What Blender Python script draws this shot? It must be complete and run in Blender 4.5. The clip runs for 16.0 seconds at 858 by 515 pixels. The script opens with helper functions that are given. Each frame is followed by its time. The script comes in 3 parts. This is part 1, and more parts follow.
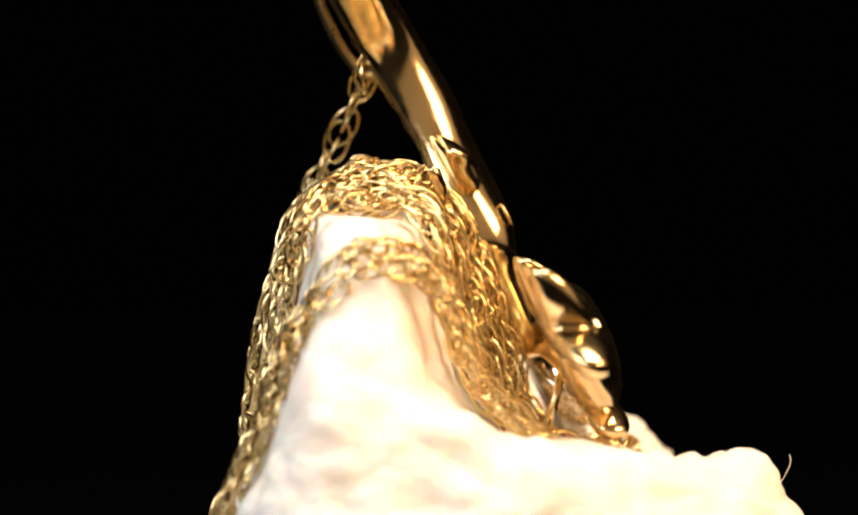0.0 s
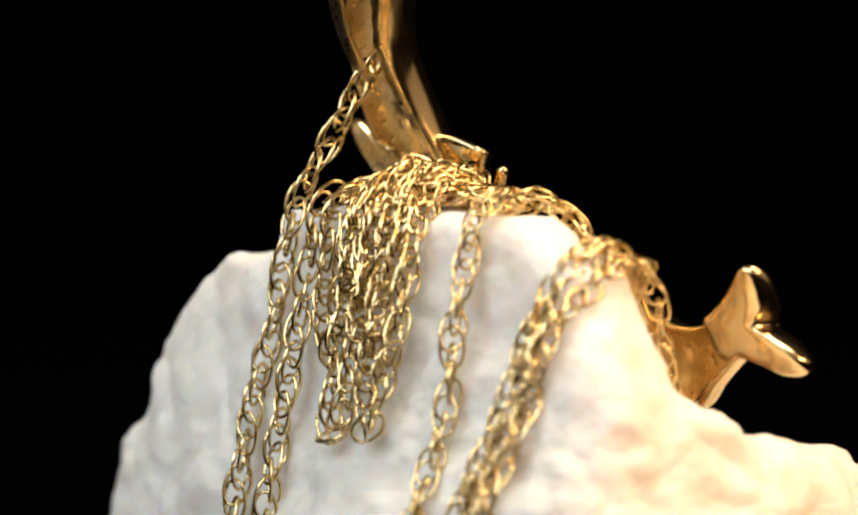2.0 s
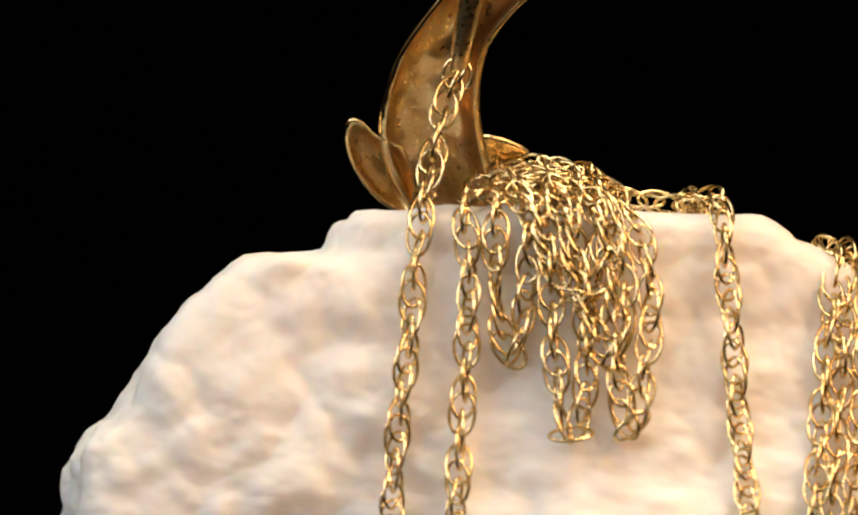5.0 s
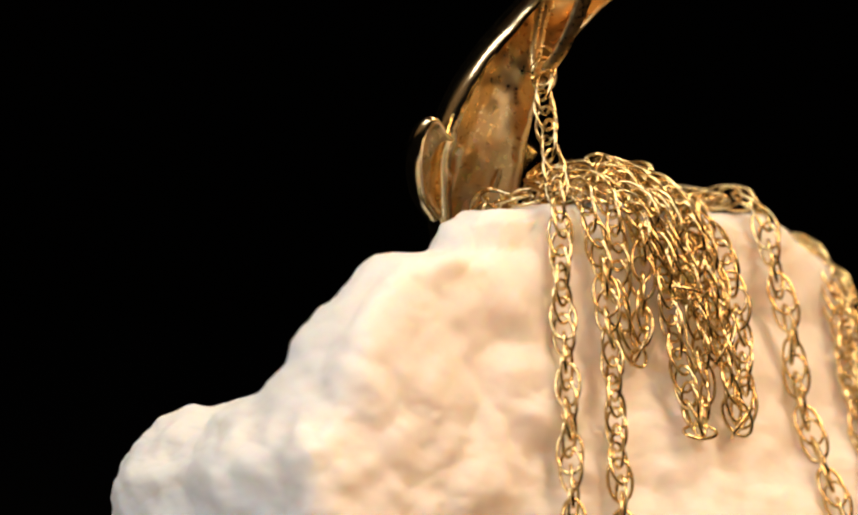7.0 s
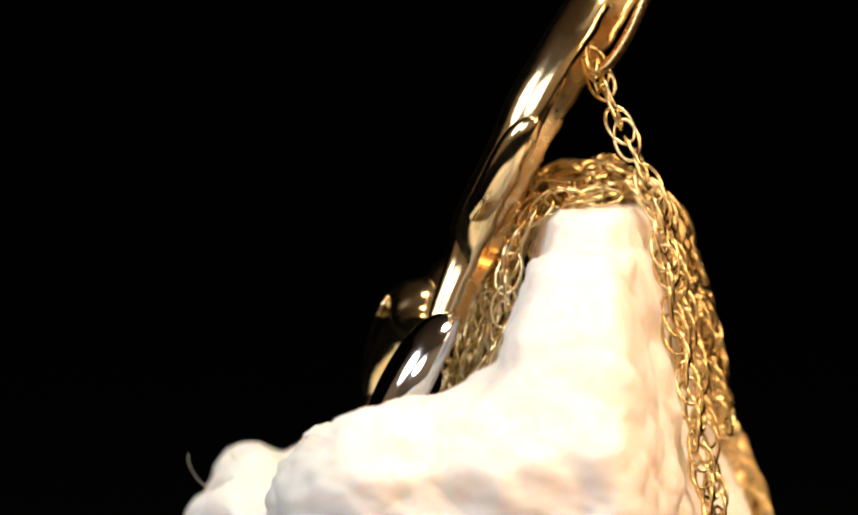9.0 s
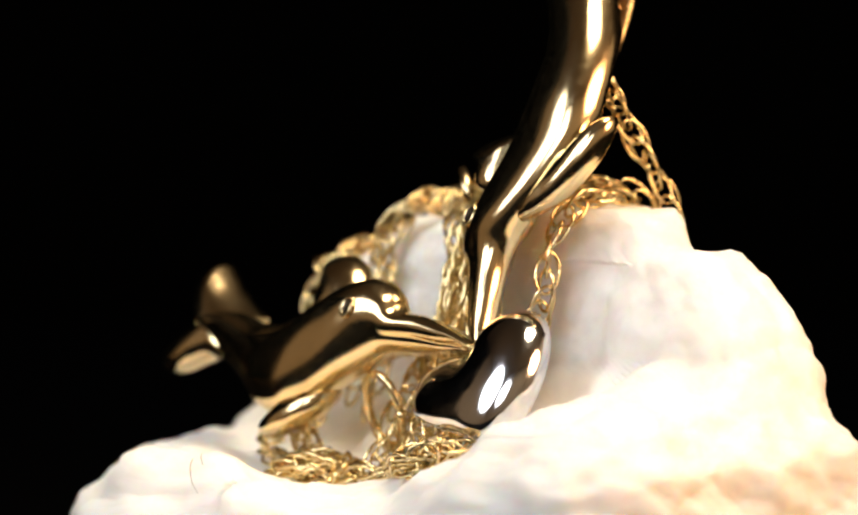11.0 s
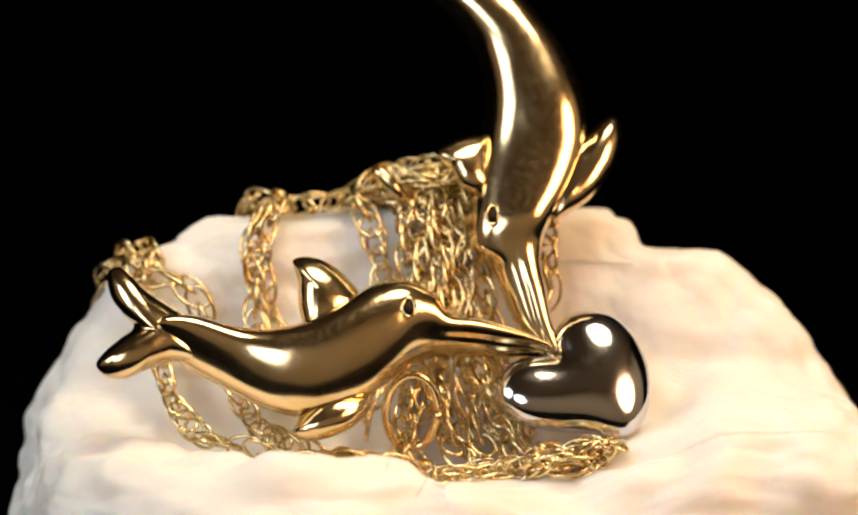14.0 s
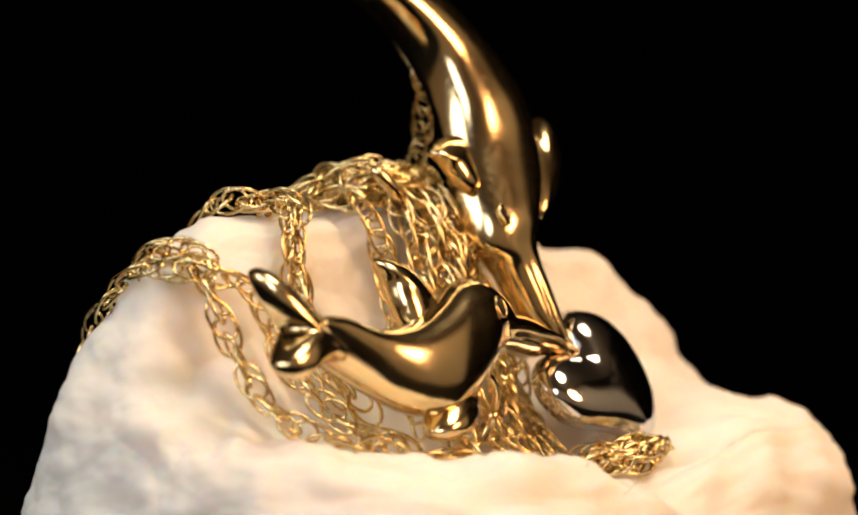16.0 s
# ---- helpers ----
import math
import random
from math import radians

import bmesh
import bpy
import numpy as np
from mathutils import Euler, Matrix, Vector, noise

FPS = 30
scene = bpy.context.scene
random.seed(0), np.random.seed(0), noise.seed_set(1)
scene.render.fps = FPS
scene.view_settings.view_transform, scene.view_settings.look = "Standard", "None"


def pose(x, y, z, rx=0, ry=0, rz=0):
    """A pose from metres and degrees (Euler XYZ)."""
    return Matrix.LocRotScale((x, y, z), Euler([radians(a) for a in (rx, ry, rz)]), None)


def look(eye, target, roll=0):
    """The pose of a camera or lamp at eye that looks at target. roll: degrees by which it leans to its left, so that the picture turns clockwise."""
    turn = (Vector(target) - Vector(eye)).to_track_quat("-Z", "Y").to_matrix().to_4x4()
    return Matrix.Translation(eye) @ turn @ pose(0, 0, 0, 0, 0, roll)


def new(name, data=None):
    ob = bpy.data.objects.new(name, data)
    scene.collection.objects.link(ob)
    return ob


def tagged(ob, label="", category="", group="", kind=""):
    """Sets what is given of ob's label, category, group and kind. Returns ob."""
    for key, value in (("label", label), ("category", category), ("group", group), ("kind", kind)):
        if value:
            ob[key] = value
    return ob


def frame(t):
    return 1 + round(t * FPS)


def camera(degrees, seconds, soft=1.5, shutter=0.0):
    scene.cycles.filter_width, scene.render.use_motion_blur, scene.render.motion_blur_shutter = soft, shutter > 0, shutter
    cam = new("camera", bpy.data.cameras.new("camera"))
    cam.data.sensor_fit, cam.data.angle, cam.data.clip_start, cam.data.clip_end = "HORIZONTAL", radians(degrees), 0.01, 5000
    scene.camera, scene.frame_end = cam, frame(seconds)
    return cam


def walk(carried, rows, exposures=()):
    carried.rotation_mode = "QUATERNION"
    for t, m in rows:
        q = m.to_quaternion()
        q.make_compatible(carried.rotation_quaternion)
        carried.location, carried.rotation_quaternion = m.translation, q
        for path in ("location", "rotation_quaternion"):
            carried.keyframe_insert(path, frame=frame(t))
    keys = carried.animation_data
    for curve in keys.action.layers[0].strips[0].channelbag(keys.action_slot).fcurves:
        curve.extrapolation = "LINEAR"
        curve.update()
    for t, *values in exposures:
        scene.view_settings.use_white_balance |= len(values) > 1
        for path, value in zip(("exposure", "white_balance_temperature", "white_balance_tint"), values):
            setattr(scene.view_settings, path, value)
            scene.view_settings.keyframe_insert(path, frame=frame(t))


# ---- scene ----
MM = 0.001
LIFT = 22.0  # the picture's middle lies 22 mm above the black cloth

# camera: a long macro lens, nearly level, which stands still
cam = camera(3.139, 16.0, soft=2.25)
EYE = look((-2.0 * MM, -0.572, (LIFT + 3.0) * MM), (-2.0 * MM, 0, LIFT * MM), -0.29)
EXPOSURES = ((0, 0.65, 6700, 10), (1.5, 0.5, 6550, 8), (3, 0.3, 6200, 3), (4.5, 0.12, 6450, 8), (7, 0.04, 6550, 10), (8.5, 0.3, 6500, 10), (10, 0.6, 6300, 9),
             (12.5, 0.12, 6350, 8), (14, 0.0, 6350, 8), (16, -0.08, 6750, 10))
walk(cam, ((0, EYE), (16, EYE)), EXPOSURES)
cam.data.dof.use_dof = True
cam.data.dof.focus_distance = 0.5678
cam.data.dof.aperture_fstop = 55

# the slow turn of the stone: seconds, degrees
TURN = ((0, 0), (0.5, 8.8), (1, 17.5), (1.5, 26.7), (2, 36.1), (2.5, 45.6), (3, 55.1), (3.5, 64.6), (4, 74.4), (4.5, 84.4),
        (5.75, 110.0), (7, 135.9), (7.5, 146.1), (8, 156.2), (8.5, 166.2), (9, 176.3), (9.5, 186.5), (10, 196.7),
        (11.25, 222.0), (12.5, 247.2), (13, 256.6), (13.5, 265.9), (14, 275.4), (14.5, 285.3), (15, 295.4), (15.5, 305.5), (16, 315.4))

# ---- light ----
world = bpy.data.worlds.new("dark_room")
world.use_nodes = True
world.node_tree.nodes["Background"].inputs["Color"].default_value = (0.5, 0.6, 0.8, 1)
world.node_tree.nodes["Background"].inputs["Strength"].default_value = 0.002
scene.world = world


def lamp(name, eye, target, size, watts, colour):
    data = bpy.data.lights.new(name, "AREA")
    data.shape, data.size, data.energy, data.color = "DISK", size, watts, colour
    ob = new(name, data)
    ob.matrix_basis = look(eye, target)
    return ob


MIDDLE = (0, 0, LIFT * MM)
lamp("cool_lamp", (-0.24, -0.145, 0.21), MIDDLE, 0.18, 0.40, (0.95, 0.98, 1.0))
lamp("warm_lamp", (0.20, -0.12, 0.16), MIDDLE, 0.12, 0.55, (1.0, 0.56, 0.29))
lamp("front_panel", (-0.15, -0.37, 0.24), MIDDLE, 0.17, 0.42, (0.97, 0.98, 1.0))
# No such lamp is known; added to light the surfaces that the gold mirrors.
lamp("room_fill", (0.25, -0.08, 0.98), (0.25, -0.08, 0), 0.4, 7.5, (1.0, 0.80, 0.56))


# ---- materials ----
def material(name):
    m = bpy.data.materials.new(name)
    m.use_nodes = True
    return m, m.node_tree.nodes, m.node_tree.links, m.node_tree.nodes["Principled BSDF"]


def noise_node(nodes, links, scale, detail=4.0):
    co = nodes.new("ShaderNodeTexCoord")
    n = nodes.new("ShaderNodeTexNoise")
    n.inputs["Scale"].default_value, n.inputs["Detail"].default_value = scale, detail
    links.new(co.outputs["Object"], n.inputs["Vector"])
    return n


def ramp(nodes, links, source, stops):
    r = nodes.new("ShaderNodeValToRGB")
    r.color_ramp.elements[0].position, r.color_ramp.elements[0].color = stops[0][0], (*stops[0][1], 1)
    r.color_ramp.elements[1].position, r.color_ramp.elements[1].color = stops[1][0], (*stops[1][1], 1)
    for p, c in stops[2:]:
        r.color_ramp.elements.new(p).color = (*c, 1)
    links.new(source, r.inputs["Fac"])
    return r


def bump(nodes, links, source, bsdf, strength, distance):
    b = nodes.new("ShaderNodeBump")
    b.inputs["Strength"].default_value, b.inputs["Distance"].default_value = strength, distance
    links.new(source, b.inputs["Height"])
    links.new(b.outputs["Normal"], bsdf.inputs["Normal"])


def metal(name, low, high, rough_low, rough_high, dents=0.15, scratches=0.0):
    m, nodes, links, bsdf = material(name)
    n = noise_node(nodes, links, 900, 5)
    bsdf.inputs["Metallic"].default_value = 1.0
    links.new(ramp(nodes, links, n.outputs["Fac"], ((0.3, low), (0.7, high))).outputs["Color"], bsdf.inputs["Base Color"])
    fine = noise_node(nodes, links, 4500, 6)
    g = [(0.35, (rough_low,) * 3), (0.75, (rough_high,) * 3)]
    links.new(ramp(nodes, links, fine.outputs["Fac"], g).outputs["Color"], bsdf.inputs["Roughness"])
    bump(nodes, links, n.outputs["Fac"], bsdf, dents, 0.0001)
    if scratches:
        # fine polishing marks that run down the piece
        co, turn, marks = nodes.new("ShaderNodeTexCoord"), nodes.new("ShaderNodeMapping"), nodes.new("ShaderNodeTexNoise")
        turn.inputs["Rotation"].default_value, turn.inputs["Scale"].default_value = (0.5, 0, 0), (2200, 9000, 900)
        marks.inputs["Scale"].default_value, marks.inputs["Detail"].default_value = 1.0, 3.0
        links.new(co.outputs["Object"], turn.inputs["Vector"])
        links.new(turn.outputs["Vector"], marks.inputs["Vector"])
        worn = ramp(nodes, links, marks.outputs["Fac"], ((0.58, (0.0,) * 3), (0.74, (1.0,) * 3)))
        first = bsdf.inputs["Normal"].links[0].from_node
        b = nodes.new("ShaderNodeBump")
        b.inputs["Strength"].default_value, b.inputs["Distance"].default_value = scratches, 0.00002
        links.new(worn.outputs["Color"], b.inputs["Height"])
        links.new(first.outputs["Normal"], b.inputs["Normal"])
        links.new(b.outputs["Normal"], bsdf.inputs["Normal"])
    return m


GOLD = metal("polished_gold", (0.74, 0.57, 0.31), (0.80, 0.63, 0.37), 0.13, 0.21, 0.012, 0.05)
CAST_GOLD = metal("rough_cast_gold", (0.80, 0.58, 0.28), (0.86, 0.66, 0.36), 0.25, 0.42, 0.15)
CHAIN_GOLD = metal("chain_gold", (0.76, 0.59, 0.29), (0.85, 0.69, 0.39), 0.16, 0.28, 0.02)
WHITE_GOLD = metal("white_gold", (0.62, 0.62, 0.64), (0.66, 0.65, 0.66), 0.09, 0.14, 0.006, 0.03)


def stone_material():
    m, nodes, links, bsdf = material("white_quartz")
    n = noise_node(nodes, links, 260, 6)
    links.new(ramp(nodes, links, n.outputs["Fac"], ((0.3, (0.79, 0.77, 0.74)), (0.65, (0.87, 0.86, 0.84)))).outputs["Color"],
              bsdf.inputs["Base Color"])
    bsdf.inputs["Roughness"].default_value = 0.55
    bsdf.inputs["Subsurface Weight"].default_value = 0.75
    bsdf.inputs["Subsurface Radius"].default_value = (1.0, 0.75, 0.55)
    bsdf.inputs["Subsurface Scale"].default_value = 0.0028
    fine = noise_node(nodes, links, 1500, 8)
    bump(nodes, links, fine.outputs["Fac"], bsdf, 0.16, 0.0002)
    return m


STONE = stone_material()


def plain(name, colour, rough):
    m, nodes, links, bsdf = material(name)
    n = noise_node(nodes, links, 300, 6)
    links.new(ramp(nodes, links, n.outputs["Fac"], ((0.3, colour), (0.7, tuple(c * 1.5 for c in colour)))).outputs["Color"],
              bsdf.inputs["Base Color"])
    bsdf.inputs["Roughness"].default_value = rough
    bsdf.inputs["Specular IOR Level"].default_value = 0.02
    return m


CLOTH = plain("black_cloth", (0.0004, 0.0004, 0.0005), 0.95)
FIBRE = plain("pale_fibre", (0.5, 0.48, 0.42), 0.8)
# Beige of the added, unseen room surfaces, which brighten the gold's reflections.
SURROUND = plain("added_surround", (0.52, 0.44, 0.35), 0.8)
PUPIL = plain("dark_pit", (0.03, 0.022, 0.015), 0.4)


# ---- mesh helpers ----
def part(name, bm, mat, parent=None, label="", smooth=True):
    mesh = bpy.data.meshes.new(name)
    bmesh.ops.recalc_face_normals(bm, faces=bm.faces)
    bm.to_mesh(mesh)
    bm.free()
    mesh.materials.append(mat)
    if smooth:
        mesh.polygons.foreach_set("use_smooth", [True] * len(mesh.polygons))
    ob = new(name, mesh)
    ob.parent = parent
    return tagged(ob, label)


def at(x, y, z):
    """A place on the stone, in millimetres from the axis and the picture's middle."""
    return Vector((x * MM, y * MM, (z + LIFT) * MM))


def loft(bm, rings, cap=True):
    """Skins closed rings of equal count."""
    rows = [[bm.verts.new(p) for p in ring] for ring in rings]
    n = len(rows[0])
    for a, b in zip(rows, rows[1:]):
        for i in range(n):
            bm.faces.new((a[i], a[(i + 1) % n], b[(i + 1) % n], b[i]))
    if cap:
        bm.faces.new(rows[0])
        bm.faces.new(rows[-1])
    return bm


def curve(points, step):
    """Points at even steps along a smooth curve through the given places."""
    pts = [Vector(p) for p in points]
    pts = [2 * pts[0] - pts[1]] + pts + [2 * pts[-1] - pts[-2]]
    fine = []
    for p0, p1, p2, p3 in zip(pts, pts[1:], pts[2:], pts[3:]):
        for k in range(16):
            t = k / 16
            fine.append(0.5 * (2 * p1 + (p2 - p0) * t + (2 * p0 - 5 * p1 + 4 * p2 - p3) * t * t + (3 * p1 - p0 - 3 * p2 + p3) * t ** 3))
    fine.append(pts[-2])
    out, left = [fine[0]], step
    for a, b in zip(fine, fine[1:]):
        d = (b - a).length
        while d >= left > 0:
            a = a.lerp(b, left / d)
            d = (b - a).length
            out.append(a)
            left = step
        left -= d
    return out


def tube(bm, places, radii, sides=10):
    """A round rod along places with the radius at each."""
    rings, side = [], None
    for i, p in enumerate(places):
        ahead = (places[min(i + 1, len(places) - 1)] - places[max(i - 1, 0)]).normalized()
        side = side or ahead.orthogonal()
        side = (side - ahead * side.dot(ahead)).normalized()
        up = ahead.cross(side)
        rings.append([p + (side * math.cos(a) + up * math.sin(a)) * radii[i] for a in (2 * math.pi * k / sides for k in range(sides))])
    return loft(bm, rings)


# ---- setting ----
def slab(name, size, place, mat=CLOTH, label="plain black matt cloth round the display"):
    bm = bmesh.new()
    bmesh.ops.create_cube(bm, size=1)
    bmesh.ops.scale(bm, vec=size, verts=bm.verts)
    bmesh.ops.translate(bm, vec=place, verts=bm.verts)
    return tagged(part(name, bm, mat, smooth=False), label, "backdrop", kind="structure")


slab("ground", (2.0, 2.0, 0.01), (0, 0, -0.005))
slab("wall_north", (2.0, 0.02, 1.0), (0, 0.99, 0.502))
# South, east and west walls and ceiling are unseen, added for the gold to mirror.
slab("wall_south", (2.0, 0.02, 1.0), (0, -0.99, 0.502), SURROUND, "plain beige unseen surface, added for the gold to mirror")
slab("wall_east", (0.02, 1.20, 1.0), (0.99, -0.38, 0.502), SURROUND, "plain beige unseen surface, added for the gold to mirror")
slab("wall_west", (0.02, 1.20, 1.0), (-0.99, -0.38, 0.502), SURROUND, "plain beige unseen surface, added for the gold to mirror")
# Unseen black sides, added so that no light bounces beside the backdrop.
slab("dark_side_east", (0.02, 0.74, 1.0), (0.99, 0.605, 0.502))
slab("dark_side_west", (0.02, 0.74, 1.0), (-0.99, 0.605, 0.502))
slab("ceiling", (2.0, 2.0, 0.02), (0, 0, 1.014), SURROUND, "plain beige unseen surface, added for the gold to mirror")

# ---- the stone ----
# height, back, front, far left end, far right end, as seen from the pendant's side
LEVELS = ((1.75, -5.6, -2.9, -9.6, 5.2), (1.4, -6.1, -2.4, -10.6, 5.9), (0.6, -6.3, -2.2, -11.5, 6.2), (0.25, -6.3, -2.1, -12.1, 6.4),
          (0.05, -6.3, -2.1, -12.4, 8.8), (-0.4, -6.4, -2.0, -13.1, 10.2), (-1.5, -6.6, -1.9, -13.9, 11.3), (-3, -6.9, -1.6, -14.9, 12.4), (-4.5, -7.2, -1.2, -15.7, 13.2),
          (-5.6, -7.5, 0.6, -16.1, 13.9), (-6.2, -7.8, 5.2, -16.3, 14.4), (-6.75, -8.1, 9.0, -16.5, 15.0), (-7.4, -8.4, 10.4, -16.7, 15.2), (-8.9, -9.2, 11.7, -17.2, 15.5),
          (-14, -10.5, 12.6, -17.6, 15.8), (-22, -11.0, 12.0, -17.0, 15.5))
# how far the front ledge sinks into a bowl, along the stone
BOWL = ((-16, -0.3), (-12.8, -0.5), (-10.8, -1.0), (-9, -1.4), (-6, -1.9), (-3, -2.3), (0.5, -2.2), (3, -1.8), (5.5, -1.0), (8, 0.05), (11, 0.1), (16, 0.0))


def bowl(p):
    x = p.x + 1.3 * noise.noise(p * 0.4)
    edge = min(1.0, max(0.0, (11.0 - x) / 5.5))
    fade = min(1.0, max(0.0, (p.x + 1.2) / 2.4)) * min(1.0, max(0.0, (-3.5 - p.z) / 1.5)) * edge * edge * (3 - 2 * edge) * min(1.0, max(0.0, (p.z + 12) / 3))
    lip = 0.5 * math.exp(-((p.x - 7.2) / 2.8) ** 2 - ((p.y + 7.4) / 2.4) ** 2) * min(1.0, max(0.0, (p.z + 13) / 3))
    return lip + fade * float(np.interp(p.y, [b[0] for b in BOWL], [b[1] for b in BOWL]))


def level(z, column):
    zs = [-r[0] for r in LEVELS]
    half = 0.16 + 0.3 * min(1.0, max(0.0, -z - 5.2))
    return float(np.mean(np.interp(-z + np.linspace(-half, half, 9), zs, [r[column] for r in LEVELS])))


def lump(p):
    """Relief of the stone: rounded knobs and fine sugar-like grain, in millimetres."""
    q = p + noise.noise_vector(p * 0.33) * 1.5 + noise.noise_vector(p * 0.9) * 0.25
    d = noise.voronoi(q * 0.28)[0]
    e = noise.voronoi(q * 0.62 + Vector((7, 3, 1)))[0]
    flat = 0.0
    for size, depth in ((0.26, 0.55), (0.6, 0.18)):
        c = (p + noise.noise_vector(p * 0.5) * 0.25) * size + Vector((2, 9, 4))
        g, spots = noise.voronoi(c)
        tilt = noise.cell_vector(spots[0] * 13.7) * 2 - Vector((1, 1, 1))
        flat += depth * (c - spots[0]).dot(tilt) * min(1.0, 4 * (g[1] - g[0]))
    return 0.75 * (0.45 - d[0]) + 0.14 * (0.4 - e[0]) + 0.10 * noise.noise(p * 0.9) + 0.045 * noise.noise(p * 2.6) + 0.5 * flat


def stone():
    bm = bmesh.new()
    cx, cy, n = -4.4, -2.4, 460
    heights = [1.75 - 0.12 * k for k in range(54)] + [-4.7 - 0.04 * k for k in range(110)] + [-9.2 - 0.3 * k for k in range(9)] + [-12.2 - 0.7 * k for k in range(15)]
    rings = []

    def outline(z, angles):
        ring = []
        for a in angles:
            c, s = math.cos(a), math.sin(a)
            front = level(min(1.75, z - 0.75 * max(0.0, s) ** 0.7) if z < 0 else z, 2)
            half_x = (front - cx) if c > 0 else (cx - level(z, 1)) * (1 - min(0.42, 0.058 * max(0.0, -z - 4)) * max(0.0, s))
            if c > 0 and s > 0:
                half_x += (1.3 * min(1.0, max(0.0, (s - 0.92) / 0.06)) - 0.5) * math.exp(-((z + 2.8) / 1.8) ** 2)
                ease = min(1.0, s / 0.45)
                half_x *= 1 - 0.20 * ease * ease * (3 - 2 * ease) * min(1.0, max(0.0, (-5.0 - z) / 1.5))
            if c > 0:
                half_x *= 1 - 0.08 * min(1.0, max(0.0, (s + 0.34) / 0.3)) * min(1.0, max(0.0, (-5.5 - z) / 1.5))
            half_y = (level(z, 4) - cy) if s > 0 else (cy - level(z, 3))
            wf, wr = 0.5 + 0.5 * math.tanh(5 * c), 0.5 + 0.5 * math.tanh(5 * s)
            e = wf * (5.0 * wr + 2.8 * (1 - wr)) + (1 - wf) * (2.3 * wr + 4.2 * (1 - wr))
            r = (abs(c / half_x) ** e + abs(s / half_y) ** e) ** (-1 / e)
            ring.append(Vector((cx + r * c, cy + r * s, z)))
        return ring
    # angles that space the points evenly round the middle of the stone
    many = [2 * math.pi * k / 2000 for k in range(2001)]
    rim = outline(-3.0, many)
    run = np.concatenate([[0], np.cumsum([(b - a).length for a, b in zip(rim, rim[1:])])])
    angles = [float(np.interp(run[-1] * k / n, run, many)) for k in range(n)]
    for z in heights:
        rings.append(outline(z, angles))
    top = rings[0]
    mid = Vector((cx, cy, 1.85))
    rings = [[mid.lerp(p, f) + Vector((0, 0, 0.1 * (1 - f))) for p in top] for f in (0.02, 0.2, 0.4, 0.6, 0.75, 0.87, 0.95)] + rings
    out = []
    for i, ring in enumerate(rings):
        row = []
        for k, p in enumerate(ring):
            du = ring[(k + 1) % n] - ring[k - 1]
            dv = rings[max(i - 1, 0)][k] - rings[min(i + 1, len(rings) - 1)][k]
            nor = du.cross(dv)
            nor = nor.normalized() if nor.length > 1e-9 else Vector((0, 0, 1))
            q = p + nor * (lump(p) + min(1.0, max(0.0, -p.z - 4.8)) * (0.28 * noise.noise(p * 0.42) + 0.16 * noise.noise(p * 1.1))) if p.z > -21 else p.copy()
            q.z += bowl(p) - 0.4 * min(1.0, max(0.0, (-p.y - 3) / 4)) * min(1.0, max(0.0, (p.z + 0.5) / 2))
            row.append(at(q.x, q.y, max(q.z, -21.99)))
        out.append(row)
    loft(bm, out)
    ob = part("white_stone", bm, STONE)
    return tagged(ob, "rough lumpy white quartz stone with a stepped ledge", "stone")


# ---- the pendant: two leaping fish-tailed sea mammals whose beaks meet on a heart ----
def plane(y, z, w=0.0):
    """A place on the pendant, which leans back against the stone: along it, up it and out from it."""
    return at(1.75 - 0.485 * (z + 3) - 0.08 * (y - 1.5) + w, y, z)


def shot(x, y):
    """Along and up, from the measuring grid of the front view."""
    return ((x - 884) / 50 + 0.15, (470.5 - y) / 50)


